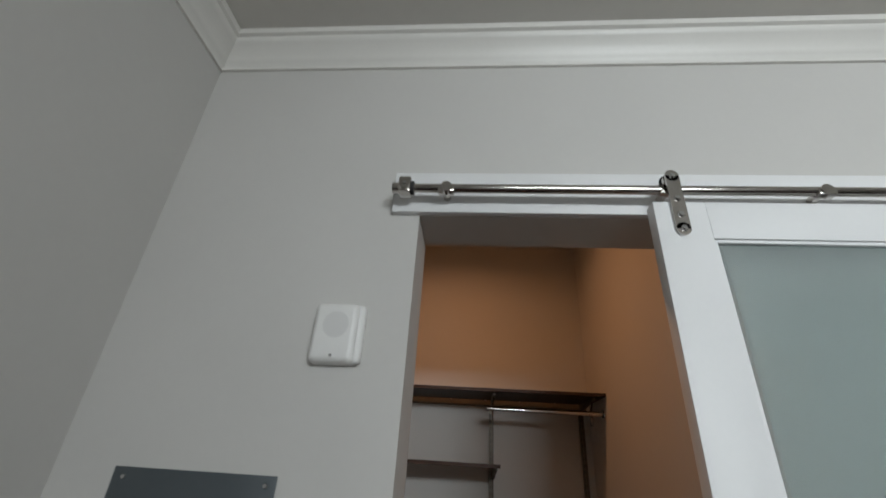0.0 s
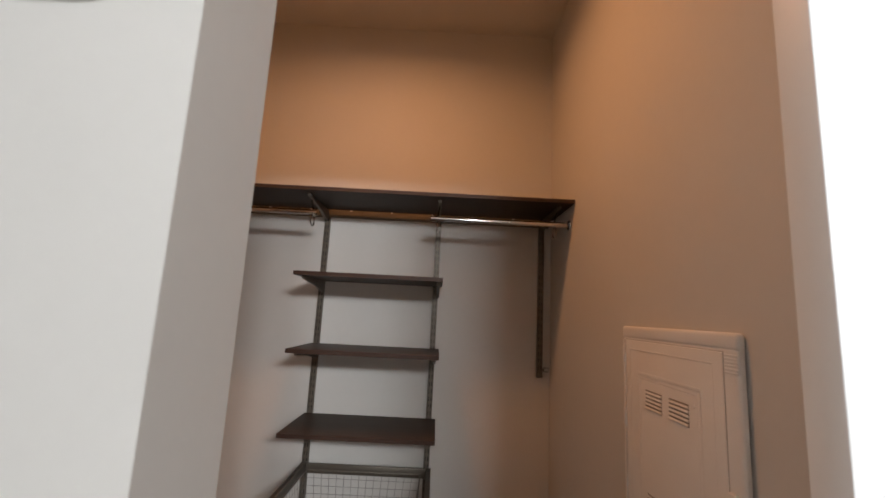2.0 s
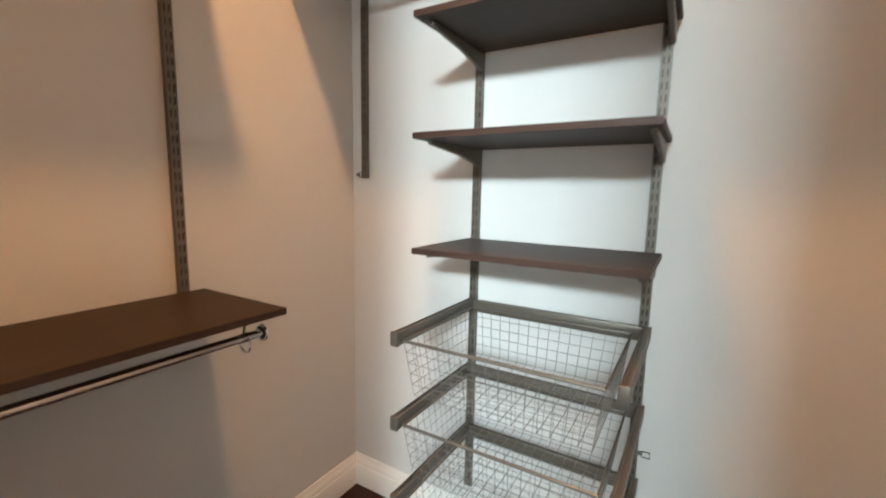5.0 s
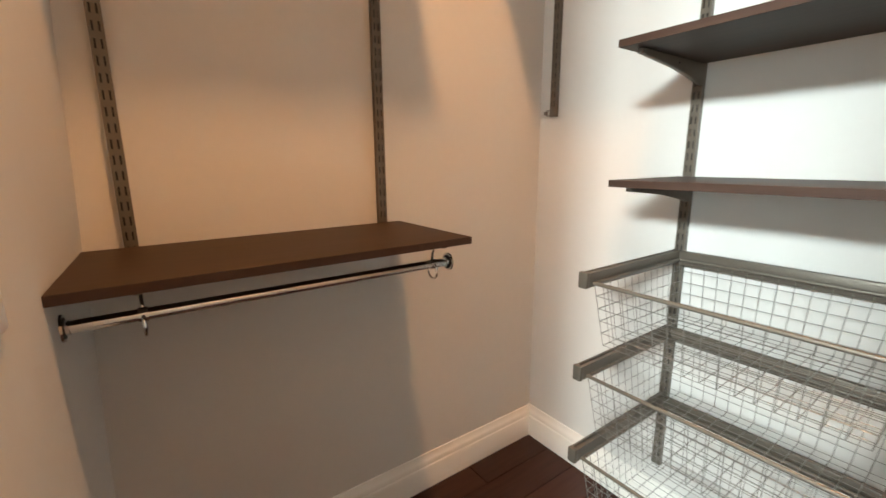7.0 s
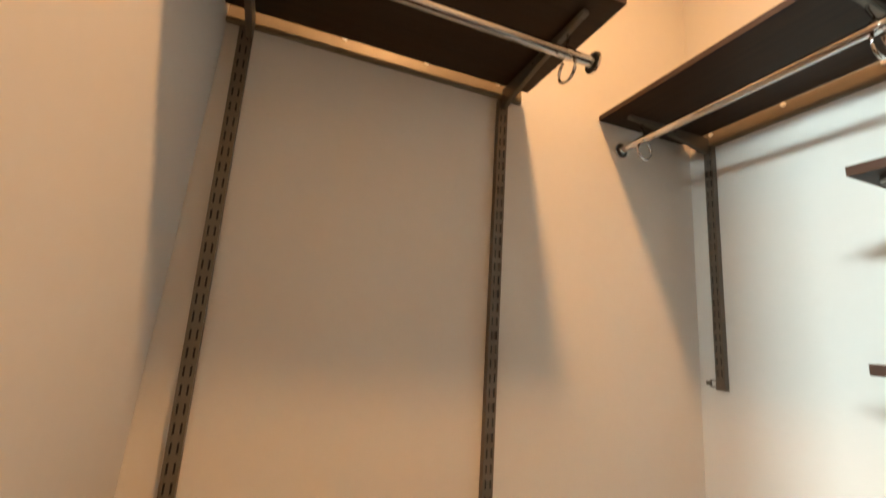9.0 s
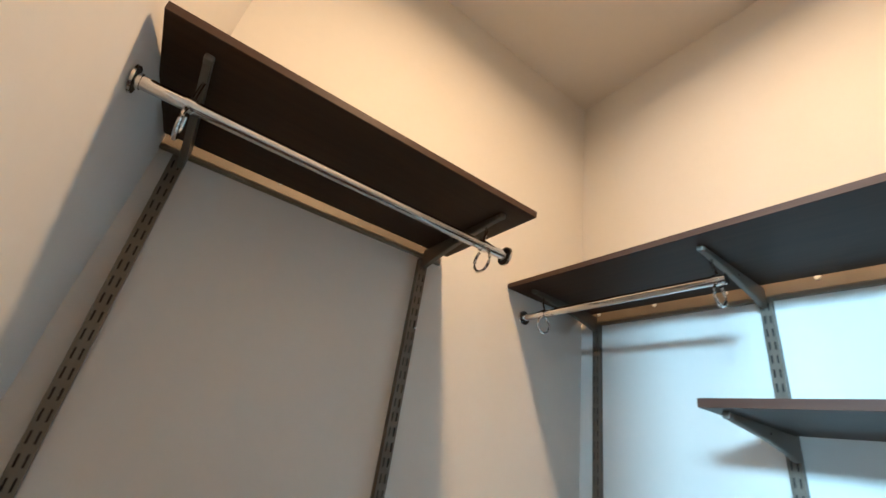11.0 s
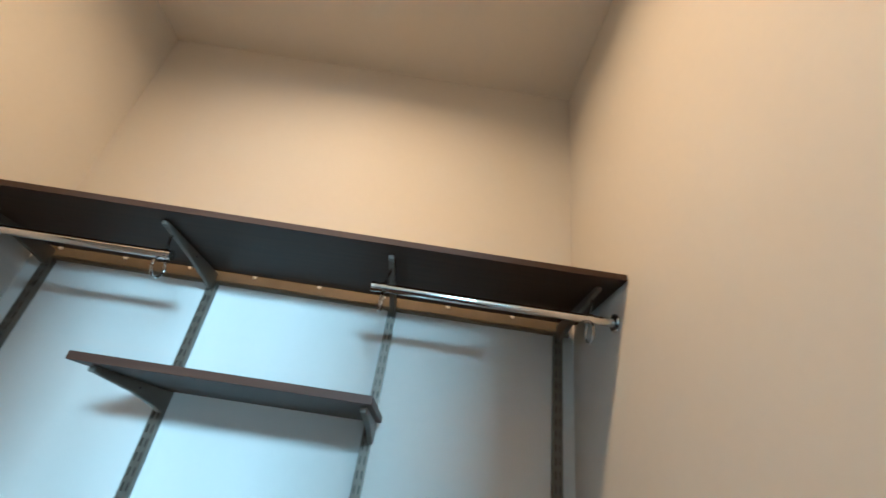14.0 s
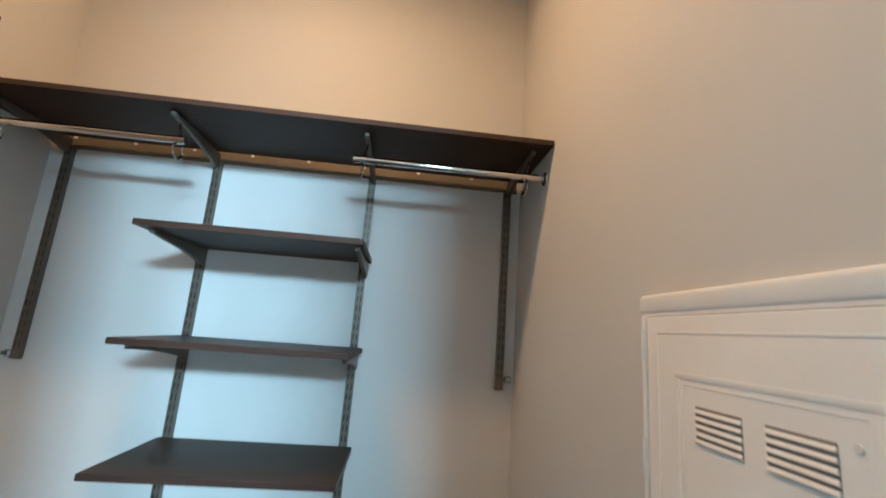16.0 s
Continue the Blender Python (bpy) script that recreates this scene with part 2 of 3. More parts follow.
def thing(name, label, category, at=(0, 0, 0), group="", kind="", turn=0):
    ob = new(name)
    ob.empty_display_size = 0.05
    ob.matrix_world = pose(*at, 0, 0, turn)
    return tagged(ob, label, category, group, kind)


def setting(name, bm, mat, label, category, smooth=35):
    return tagged(part(name, bm, mat, None, "", smooth), label, category, "", "structure")


# ---------------------------------------------------------------- large structure
T = 0.12


def splay(x, z):
    """The closet face of the front wall runs a little out of square and out of plumb towards the corner."""
    return (0.029 + 0.041 * (z - 0.95)) * max(0.0, OPEN_L - x) / (OPEN_L - XL)


setting("wall_back", boxes(((XL - T - 0.01, YB, -0.01), (XR + T + 0.01, YB + T, CEIL + 0.06))), WALL, "pale greige painted back wall of the closet", "wall")
setting("wall_left", boxes(((XL - T, YO + 0.04, 0), (XL, YB + 0.05, CEIL + 0.05))), WALL, "pale greige painted side wall behind the hanging shelves", "wall")
setting("wall_right", boxes(((XR, YO + 0.04, 0), (XR + T, YB + 0.05, CEIL + 0.05))), WALL, "pale greige painted side wall with a white enclosure", "wall")
bm = boxes(((XL - T - 0.02, YO, -0.01), (OPEN_L, YI, CEIL + 0.04)), ((OPEN_R, YO, -0.01), (ROOM_R + T, YI, CEIL + 0.04)),
           ((OPEN_L, YO, OPEN_T), (OPEN_R, YI, CEIL + 0.04)))
for k in range(1, 8):
    for co, no in (((XL + (OPEN_L - XL) * k / 8, 0, 0), (1, 0, 0)), ((0, 0, CEIL * k / 8), (0, 0, 1))):
        bmesh.ops.bisect_plane(bm, geom=bm.verts[:] + bm.edges[:] + bm.faces[:], plane_co=co, plane_no=no)
for v in bm.verts:
    if v.co.y > YI - 0.01:
        v.co.y += splay(v.co.x, v.co.z)
setting("wall_front", bm, WALL, "pale grey painted wall with the closet doorway through it", "wall")
setting("wall_room_left", boxes(((ROOM_L - T, ROOM_B, 0), (ROOM_L, YO + 0.03, CEIL + 0.03))), WALL, "pale grey painted side wall of the room", "wall")
setting("wall_room_right", boxes(((ROOM_R, ROOM_B, 0), (ROOM_R + T - 0.002, YO + 0.03, CEIL + 0.03))), WALL, "pale grey painted far side wall of the room", "wall")
bm = bmesh.new()
wx = [ROOM_L - T] + [v for c in WIN_COLS for v in c] + [ROOM_R + T]
wz = [0.0] + [v for r in WIN_ROWS for v in r] + [CEIL]
for i in range(len(wx) - 1):
    if i % 2 == 0:
        box(bm, (wx[i], ROOM_B - 0.14, 0), (wx[i + 1], ROOM_B - 0.0005, CEIL))
    else:
        for k in range(0, len(wz) - 1, 2):
            box(bm, (wx[i], ROOM_B - 0.14, wz[k]), (wx[i + 1], ROOM_B - 0.0005, wz[k + 1]))
setting("wall_window", bm, WALL, "grey painted wall pierced by rows of windows", "wall")
n = 0
for wx0, wx1 in WIN_COLS:
    for wz0, wz1 in WIN_ROWS:
        n += 1
        w = thing("window_%d" % n, "white framed fixed window with a clear pane", "window", (0, 0, 0), "windows of the room", "structure")
        y0, y1, f = ROOM_B - 0.10, ROOM_B - 0.05, 0.03
        part("window_frame", boxes(((wx0, y0, wz0), (wx0 + f, y1, wz1)), ((wx1 - f, y0, wz0), (wx1, y1, wz1)), ((wx0 + f, y0, wz0), (wx1 - f, y1, wz0 + f)),
                                   ((wx0 + f, y0, wz1 - f), (wx1 - f, y1, wz1)), bevel=0.004), TRIM, w)
        pane = part("pane", boxes(((wx0 + f, y0 + 0.02, wz0 + f), (wx1 - f, y0 + 0.026, wz1 - f))), CLEAR, w)
        pane.visible_shadow = False
setting("ceiling", boxes(((XL - T, YI, CEIL), (XR + T, YB + T, CEIL + 0.1))), CEILING, "flat off-white painted closet ceiling", "ceiling")
setting("ceiling_room", boxes(((ROOM_L - T, ROOM_B - 0.14, CEIL), (ROOM_R + T, YI - 0.0005, CEIL + 0.1))), CEILING, "flat off-white painted room ceiling", "ceiling")


def crown_profile(s):
    """Outline of the crown moulding, out from the wall and up to the ceiling; s is the sign of the way out."""
    pts = [(0, -0.125), (0.010, -0.125), (0.012, -0.108), (0.020, -0.100), (0.026, -0.085), (0.038, -0.062), (0.056, -0.045), (0.064, -0.036), (0.066, -0.026),
           (0.078, -0.022), (0.080, 0.0), (0, 0.0)]
    return [(s * a, b) for a, b in pts]


setting("trim_crown_front", extrude(bmesh.new(), [(YO + a, CEIL - 0.001 + b) for a, b in crown_profile(-1)], 0, ROOM_L, ROOM_R), TRIM, "white stepped crown moulding along the wall", "crown moulding", 50)
setting("trim_crown_left", extrude(bmesh.new(), [(ROOM_L + a, CEIL - 0.003 + b) for a, b in crown_profile(1)], 1, ROOM_B, YO), TRIM, "white stepped crown moulding along the wall", "crown moulding", 50)
setting("trim_crown_window", extrude(bmesh.new(), [(ROOM_B + a, CEIL - 0.002 + b) for a, b in crown_profile(1)], 0, ROOM_L, ROOM_R), TRIM, "white stepped crown moulding above the windows", "crown moulding", 50)
setting("trim_crown_right", extrude(bmesh.new(), [(ROOM_R + a, CEIL - 0.004 + b) for a, b in crown_profile(-1)], 1, ROOM_B, YO), TRIM, "white stepped crown moulding along the wall", "crown moulding", 50)


def base_profile(s):
    pts = [(0, 0.0), (0.019, 0.0), (0.019, 0.088), (0.0175, 0.092), (0.0145, 0.094), (0.0140, 0.106), (0.0115, 0.113), (0.0070, 0.118), (0.0062, 0.130), (0.0045, 0.135), (0, 0.135)]
    return [(s * a, b) for a, b in pts]


for name, at, s, axis, a, b in (("back", YB, -1, 0, XL, XR), ("left", XL, 1, 1, YI, YB), ("right", XR, -1, 1, YI, YB), ("front", YI, 1, 0, XL, OPEN_L),
                                ("room", YO, -1, 0, ROOM_L, OPEN_L), ("room_right", YO, -1, 0, OPEN_R, ROOM_R), ("room_left", ROOM_L, 1, 1, ROOM_B, YO)):
    lift = {"left": -0.0015, "right": -0.002, "room_left": -0.001}.get(name, 0)
    bm = extrude(bmesh.new(), [(at + p, q + lift if q else 0.001) for p, q in base_profile(s)], axis, a, b)
    if name == "front":
        for v in bm.verts:
            v.co.y += splay(v.co.x, 0)
    setting("baseboard_" + name, bm, TRIM,
            "white painted baseboard with a moulded top edge", "baseboard", 50)

# ---------------------------------------------------------------- the closet system


def standard(at, length, turn, below):
    """A slotted upright that hangs from the track; at is its top on the wall."""
    w, d, pitch = 0.0255, 0.017, 0.032
    ob = thing("wall_standard", "taupe slotted steel upright, " + below, "shelf upright", at, "slotted uprights", "", turn)
    bm = bmesh.new()
    cols = [-w / 2, -0.0074, -0.0038, 0.0038, 0.0074, w / 2]
    rows, z = [0.0], -0.012
    while z - 0.019 > -length:
        rows += [z, z - 0.019]
        z -= pitch
    rows.append(-length)
    grid = [[bm.verts.new((x, -d, zz)) for x in cols] for zz in rows]
    for r in range(len(rows) - 1):
        for c in range(5):
            if not (r % 2 == 1 and c in (1, 3)):
                bm.faces.new((grid[r][c], grid[r + 1][c], grid[r + 1][c + 1], grid[r][c + 1]))
    for c in (0, 5):
        side = [bm.verts.new((cols[c], -0.0005, zz)) for zz in rows]
        for r in range(len(rows) - 1):
            bm.faces.new((grid[r][c], grid[r + 1][c], side[r + 1], side[r]))
    bmesh.ops.recalc_face_normals(bm, faces=bm.faces)
    bmesh.ops.solidify(bm, geom=bm.faces[:], thickness=0.0014)
    part("channel", bm, STEEL, ob, "", 30)
    # dark sheet added inside the channel in place of the shade behind its slots
    part("slot_shade", boxes(((-w / 2 + 0.002, -0.003, -length + 0.001), (w / 2 - 0.002, -0.001, -0.001))), DARK_HOLE, ob)
    part("end_cap", boxes(((-w / 2 - 0.001, -d - 0.0015, -length - 0.010), (w / 2 + 0.001, -0.001, -length + 0.004)), bevel=0.002), STEEL, ob)
    return ob


def wall_clip(at, turn=0):
    ob = thing("wall_clip", "small square wire clip beside an upright", "clip", at, "clips beside the uprights", "", turn)
    part("loop", tube(bmesh.new(), [(-0.010, -0.006, -0.009), (0.010, -0.006, -0.009), (0.010, -0.006, 0.009), (-0.010, -0.006, 0.009)], 0.0022, 8, True), CAP, ob)
    part("tab", boxes(((-0.022, -0.0085, -0.006), (-0.009, -0.001, 0.006)), bevel=0.001), CAP, ob)
    return ob


def bracket(at, turn, reach=0.298, drop=0.052):
    """A tapered shelf arm; at is the upright's front at the shelf's underside."""
    ob = thing("shelf_bracket", "taupe steel shelf arm tapering to a rounded tip", "shelf bracket", at, "shelf arms", "", turn)
    prof = [(0.004, 0.0), (-reach + 0.006, 0.0)]
    prof += [(-reach + 0.006 + 0.006 * math.sin(a) * -1, -0.006 + 0.006 * math.cos(a)) for a in (0.5, 1.1, 1.7, 2.3, 2.9)]
    prof += [(-reach * 0.5, -0.026), (-reach * 0.15, -drop * 0.84), (-0.014, -drop), (0.004, -drop)]
    bm = bmesh.new()
    extrude(bm, prof, 0, -0.0065, 0.0065)
    bmesh.ops.bevel(bm, geom=[e for e in bm.edges if abs(e.verts[0].co.x - e.verts[1].co.x) < 1e-6], offset=0.0018, segments=2, affect="EDGES")
    part("arm", bm, STEEL, ob)
    part("hook_plate", boxes(((-0.003, -0.002, -drop + 0.004), (0.003, 0.012, -0.004))), STEEL, ob)
    hole = cylinder(bmesh.new(), (-0.0072, -reach * 0.45, -0.013), (0.0072, -reach * 0.45, -0.013), 0.0025, 10)
    part("pin_hole", hole, DARK_HOLE, ob)
    part("tip_cap", boxes(((-0.0072, -reach - 0.002, -0.0125), (0.0072, -reach + 0.016, -0.0008)), bevel=0.003), CAP, ob)
    return ob


def shelf(lo, hi, label, mat):
    ob = thing("closet_shelf", label, "shelf", ((lo[0] + hi[0]) / 2, (lo[1] + hi[1]) / 2, lo[2]), "dark wood shelves")
    c = Vector(ob.location)
    part("board", boxes((Vector(lo) - c, Vector(hi) - c), bevel=0.0008, seg=1), mat, ob)
    a, b = Vector(lo) - c, Vector(hi) - c
    if mat == SHELF_X:
        band = ((a.x, a.y - 0.0012, a.z + 0.0003), (b.x, a.y + 0.0004, b.z - 0.0003))
    else:
        band = ((b.x - 0.0004, a.y, a.z + 0.0003), (b.x + 0.0012, b.y, b.z - 0.0003))
    part("edge_band", boxes(band), EDGE, ob, "lighter brown edge banding")
    return ob


def track(at, length, turn, label):
    """The rail screwed to the wall from which the uprights hang; it runs along its own x from at."""
    ob = thing("hanging_track", label, "wall track", at, "hanging tracks", "", turn)
    prof = [(-0.0008, -0.003), (-0.010, -0.003), (-0.012, -0.001), (-0.012, 0.006), (-0.010, 0.008), (-0.0085, 0.009), (-0.0075, 0.060), (-0.011, 0.062), (-0.011, 0.064), (-0.0008, 0.064)]
    part("rail", extrude(bmesh.new(), prof, 0, 0, length), TRACK, ob)
    for k in range(int((length - 0.06) / 0.197) + 1):
        x = 0.048 + k * 0.197
        part("screw", cylinder(bmesh.new(), (x, -0.0060, 0.036), (x, -0.0118, 0.036), 0.0072, 14, 0.0055), ZINC, ob, "bright screw head")
    for x in (0.0, length):
        part("end_cap", boxes(((x - 0.0012, -0.0128, -0.0038), (x + 0.0012, -0.001, 0.0650)), bevel=0.0005), PLASTIC, ob, "pale plastic end cap")
    return ob


def rod(a, b, r, label, flange_a, flange_b, group="chrome hanging rods"):
    """A hanging rod from a to b with round wall flanges or end caps."""
    a, b = Vector(a), Vector(b)
    ob = thing("clothes_rod", label, "clothes rod", a, group)
    way = (b - a).normalized()
    part("bar", cylinder(bmesh.new(), way * 0.002, b - a - way * 0.002, r, 28), CHROME, ob)
    for end, flange, s in ((Vector(), flange_a, 1), (b - a, flange_b, -1)):
        if flange:
            bm = bmesh.new()
            cylinder(bm, end, end + way * s * 0.0035, 0.0228, 32, 0.0215)
            cylinder(bm, end + way * s * 0.003, end + way * s * 0.010, r + 0.0018, 28)
            part("flange", bm, CHROME, ob, "round chrome wall flange")
            part("flange_recess", cylinder(bmesh.new(), end + way * s * 0.0031, end + way * s * 0.0042, 0.0172, 28), DARK_HOLE, ob)
        else:
            part("end_cap", cylinder(bmesh.new(), end - way * s * 0.003, end + way * s * 0.010, r + 0.0012, 28), CHROME, ob)
    return ob


def rod_hook(at, turn, ring, mid, up, lean):
    """The wire ring under a shelf arm and the stem and collar that carry the rod; the rod runs along its own x."""
    ob = thing("rod_hook", "chrome wire hook carrying the rod under a shelf arm", "rod hook", at, "rod hooks", "", turn)
    turns = [math.radians(118 + k * 15.2) for k in range(21)]
    part("ring", tube(bmesh.new(), [(0.0, ring * math.cos(a), mid + ring * math.sin(a)) for a in turns], 0.0031, 10), CHROME, ob)
    part("stem", tube(bmesh.new(), [(0.0, 0.002, 0.009), (lean * 0.4, 0.006, 0.024), (lean, 0.012, up - 0.016), (lean, 0.016, up)], 0.0031, 10), CHROME, ob)
    part("collar", cylinder(bmesh.new(), (-0.007, 0, 0), (0.007, 0, 0), 0.0128, 24), CHROME, ob)
    return ob


TRACK_Z = 2.031
track((XL + 0.03, YB, TRACK_Z), XR - XL - 0.045, 0, "taupe steel rail with bright screws along the back wall")
track((XL, -1.338, TRACK_Z + 0.009), 0.710, 90, "taupe steel rail with bright screws on the side wall")
FRONT = YB - 0.017
for x, low in ((-0.466, 1.335), (0.023, 0.22), (0.560, 0.22), (1.058, 1.335)):
    standard((x, YB, TRACK_Z), TRACK_Z - low, 0, "short, beside the corner" if low > 1 else "full length, carrying shelves and drawers")
for y in (-1.292, -0.684):
    standard((XL, y, TRACK_Z), TRACK_Z - 0.925, 90, "on the side wall between two shelves")
wall_clip((1.090, YB, 1.360))
wall_clip((0.594, YB, 0.530))
wall_clip((-0.492, YB, 1.340), 0)

TOP = 2.059
shelf((XL + 0.002, -0.362, TOP), (XR - 0.002, -0.036, TOP + 0.0155), "long dark walnut shelf across the closet, above the rods", SHELF_X)
for z, text in ((1.716, "dark walnut shelf, highest of the short three"), (1.415, "dark walnut shelf, middle of the short three"), (1.108, "dark walnut shelf just above the wire drawers")):
    shelf((0.002, -0.354, z), (0.590, -0.022, z + 0.0165), text, SHELF_X)
    for x in (0.031, 0.572):
        bracket((x, FRONT, z), 0)
shelf((XL + 0.030, -1.350, TOP), (-0.170, -0.622, TOP + 0.0155), "high dark walnut shelf on the side wall above a rod", SHELF_Y)
shelf((XL + 0.020, -1.388, 0.977), (-0.170, -0.632, 0.994), "waist-high dark walnut shelf on the side wall above a rod", SHELF_Y)
for x in (-0.470, 0.020, 0.562, 1.060):
    bracket((x, FRONT, TOP), 0)
for y in (-1.284, -0.682):
    for z in (TOP, 0.977):
        bracket((XL + 0.017, y, z), 90, 0.310)

ROD_Z, R = 1.985, 0.0108
rod((XL + 0.0005, -0.283, ROD_Z), (0.048, -0.283, ROD_Z), R, "short chrome rod from the corner to an upright", True, False)
rod((0.530, -0.283, ROD_Z), (XR - 0.0005, -0.283, ROD_Z), R, "short chrome rod from an upright to the wall beside the enclosure", False, True)
rod((-0.250, -1.3570, ROD_Z), (-0.250, -0.630, ROD_Z), R, "chrome rod hung below the high side shelf", True, True)
rod((-0.246, -1.3860, 0.921), (-0.246, -0.646, 0.921), R, "chrome rod hung below the waist-high side shelf", True, True)
for x, lean in ((-0.452, -0.018), (0.034, -0.014), (0.556, 0.006), (1.047, 0.013)):
    rod_hook((x, -0.283, ROD_Z), 0, 0.024, -0.034, 0.064, lean)
for y, lean in ((-1.282, 0.0), (-0.694, 0.012)):
    rod_hook((-0.250, y, ROD_Z), 90, 0.025, -0.035, 0.064, lean)
    rod_hook((-0.246, y, 0.921), 90, 0.020, -0.016, 0.046, lean)


def wire_drawer(z):
    """A gliding mesh drawer in its frame; z is the height of the frame's top."""
    ob = thing("wire_drawer", "taupe wire mesh drawer pushed in on its gliding frame", "drawer", (0.288, 0, z), "wire mesh drawers")
    for s in (-1, 1):
        x0 = 0.283 if s > 0 else -0.266
        prof = [(x0 - 0.010, -0.036), (x0 + 0.010, -0.036), (x0 + 0.010, -0.001), (x0 + 0.004, 0.0), (x0 + 0.004, -0.006), (x0 - 0.004, -0.006), (x0 - 0.004, 0.0), (x0 - 0.010, -0.001)]
        runner = part("runner", extrude(bmesh.new(), [(a, b) for a, b in prof], 1, -0.448, -0.019), STEEL, ob)
        part("runner_cap", boxes(((x0 - 0.0115, -0.460, -0.0375), (x0 + 0.0115, -0.446, 0.0012)), bevel=0.003), STEEL, runner)
    part("back_rail", boxes(((-0.255, -0.036, -0.042), (0.272, -0.020, -0.001)), bevel=0.003), STEEL, ob)
    x1, ya, yb, top = 0.247, -0.440, -0.045, -0.024
    part("basket_rim", tube(bmesh.new(), [(-x1, ya, top), (x1, ya, top), (x1, yb, top), (-x1, yb, top)], 0.0048, 8, True), STEEL, ob)
    bm = bmesh.new()
    deep, inset = 0.150, 0.020
    lo = top - deep
    nx, ny, nz = 15, 13, 5

    def rim(u, v, k):
        """A point of the basket wall or floor: u across, v back, k the share of the way down."""
        return ((u * 2 - 1) * (x1 - inset * k), ya + inset * k + v * (yb - ya - 2 * inset * k), top - deep * k)
    for i in range(nx + 1):
        u = i / nx
        tube(bm, [rim(u, 0, 0), rim(u, 0, 1), rim(u, 1, 1), rim(u, 1, 0)], 0.0009, 4)
    for i in range(1, ny):
        v = i / ny
        tube(bm, [rim(0, v, 0), rim(0, v, 1), rim(1, v, 1), rim(1, v, 0)], 0.0009, 4)
    for i in range(1, nz + 1):
        k = i / nz
        tube(bm, [rim(0, 0, k), rim(1, 0, k), rim(1, 1, k), rim(0, 1, k)], 0.0009, 4, True)
    tagged(part("wire_mesh", bm, WIRE, ob, "", 0), "", "", "", "stuff")
    return ob


drawer = wire_drawer(0.918)
for z in (0.686, 0.460):
    copy_thing(drawer, pose(0.288, 0, z))

# ---------------------------------------------------------------- white enclosure on the side wall
enc = thing("media_enclosure", "white plastic wiring enclosure cover with louvred door on the wall", "wiring enclosure", (XR, -1.044, 1.583))
F = 0.0155
hw, tall = 0.226, 1.08
part("surround", boxes(((-F, -hw, -tall), (-0.0005, hw, 0)), bevel=0.011, seg=4), ENCLOSURE, enc)
part("hood", boxes(((-F - 0.0016, -hw - 0.0006, -0.031), (-0.0004, hw + 0.0006, 0.0012)), bevel=0.0075, seg=4), ENCLOSURE, enc)
# door leaf, proud of the surround, with a stepped raised field
leaf = part("door_leaf", boxes(((-F - 0.0022, -0.186, -tall + 0.04), (-F + 0.002, 0.2020, -0.034)), bevel=0.002), ENCLOSURE, enc)
# thin darker sheet that paints the shade line round the leaf
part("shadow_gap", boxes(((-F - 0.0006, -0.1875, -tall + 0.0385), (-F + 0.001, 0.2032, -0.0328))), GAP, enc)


def louvres(y0, y1, z0, z1, count=5):
    bm = bmesh.new()
    x = -F - 0.0034
    step = (z1 - z0) / count
    for k in range(count):
        z = z0 + (k + 0.5) * step
        extrude(bm, [(x - 0.0020, z - step * 0.34), (x - 0.0008, z - step * 0.44), (x + 0.001, z - step * 0.46), (x + 0.001, z + step * 0.20), (x - 0.0012, z - step * 0.08)], 1, y0, y1)
    return bm


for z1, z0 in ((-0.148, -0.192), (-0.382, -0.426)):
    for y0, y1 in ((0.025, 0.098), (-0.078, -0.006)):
        # backing plate on the leaf, coloured as the shade behind the slats
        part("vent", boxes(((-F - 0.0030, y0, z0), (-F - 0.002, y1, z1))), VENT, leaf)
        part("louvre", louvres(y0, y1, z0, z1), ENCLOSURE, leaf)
x = -F - 0.0022


def bead_frame(y0, y1, z0, z1, wide, high):
    """A low rounded bead round a rectangle on the leaf."""
    lo, hi = x - high, x + 0.0012
    return boxes(((lo, y0, z1 - wide), (hi, y1, z1)), ((lo, y0, z0), (hi, y1, z0 + wide)), ((lo, y0, z0 + wide), (hi, y0 + wide, z1 - wide)), ((lo, y1 - wide, z0 + wide), (hi, y1, z1 - wide)),
                 bevel=0.0006)


part("raised_bead", bead_frame(-0.119, 0.137, -tall + 0.3, -0.110, 0.008, 0.0008), ENCLOSURE, leaf)
part("inner_bead", bead_frame(-0.106, 0.124, -tall + 0.313, -0.123, 0.003, 0.0005), ENCLOSURE, leaf)
part("outer_bead", bead_frame(-0.158, 0.179, -tall + 0.075, -0.056, 0.0035, 0.0006), ENCLOSURE, leaf)
part("hinge_strip", boxes(((-F - 0.0050, 0.2050, -tall + 0.05), (-F + 0.001, 0.2135, -0.034)), bevel=0.0018), ENCLOSURE, enc)
part("screw", cylinder(bmesh.new(), (x + 0.001, -0.096, -0.148), (x - 0.0016, -0.096, -0.148), 0.004, 12), ENCLOSURE, leaf)
part("latch", boxes(((-F - 0.007, -0.206, -0.325), (-F + 0.001, -0.188, -0.268)), bevel=0.003), ENCLOSURE, enc)
for z in (-0.075, -0.235, -0.60):
    part("hinge", cylinder(bmesh.new(), (-F - 0.0035, 0.2092, z - 0.022), (-F - 0.0035, 0.2092, z + 0.022), 0.0042, 10), ENCLOSURE, enc)
for k in range(6):
    part("corner_rib", boxes(((-F - 0.0014, -0.2240, -0.040 - k * 0.0060), (-F + 0.001, -0.1900, -0.0370 - k * 0.0060)), bevel=0.0006, seg=1), ENCLOSURE, enc)

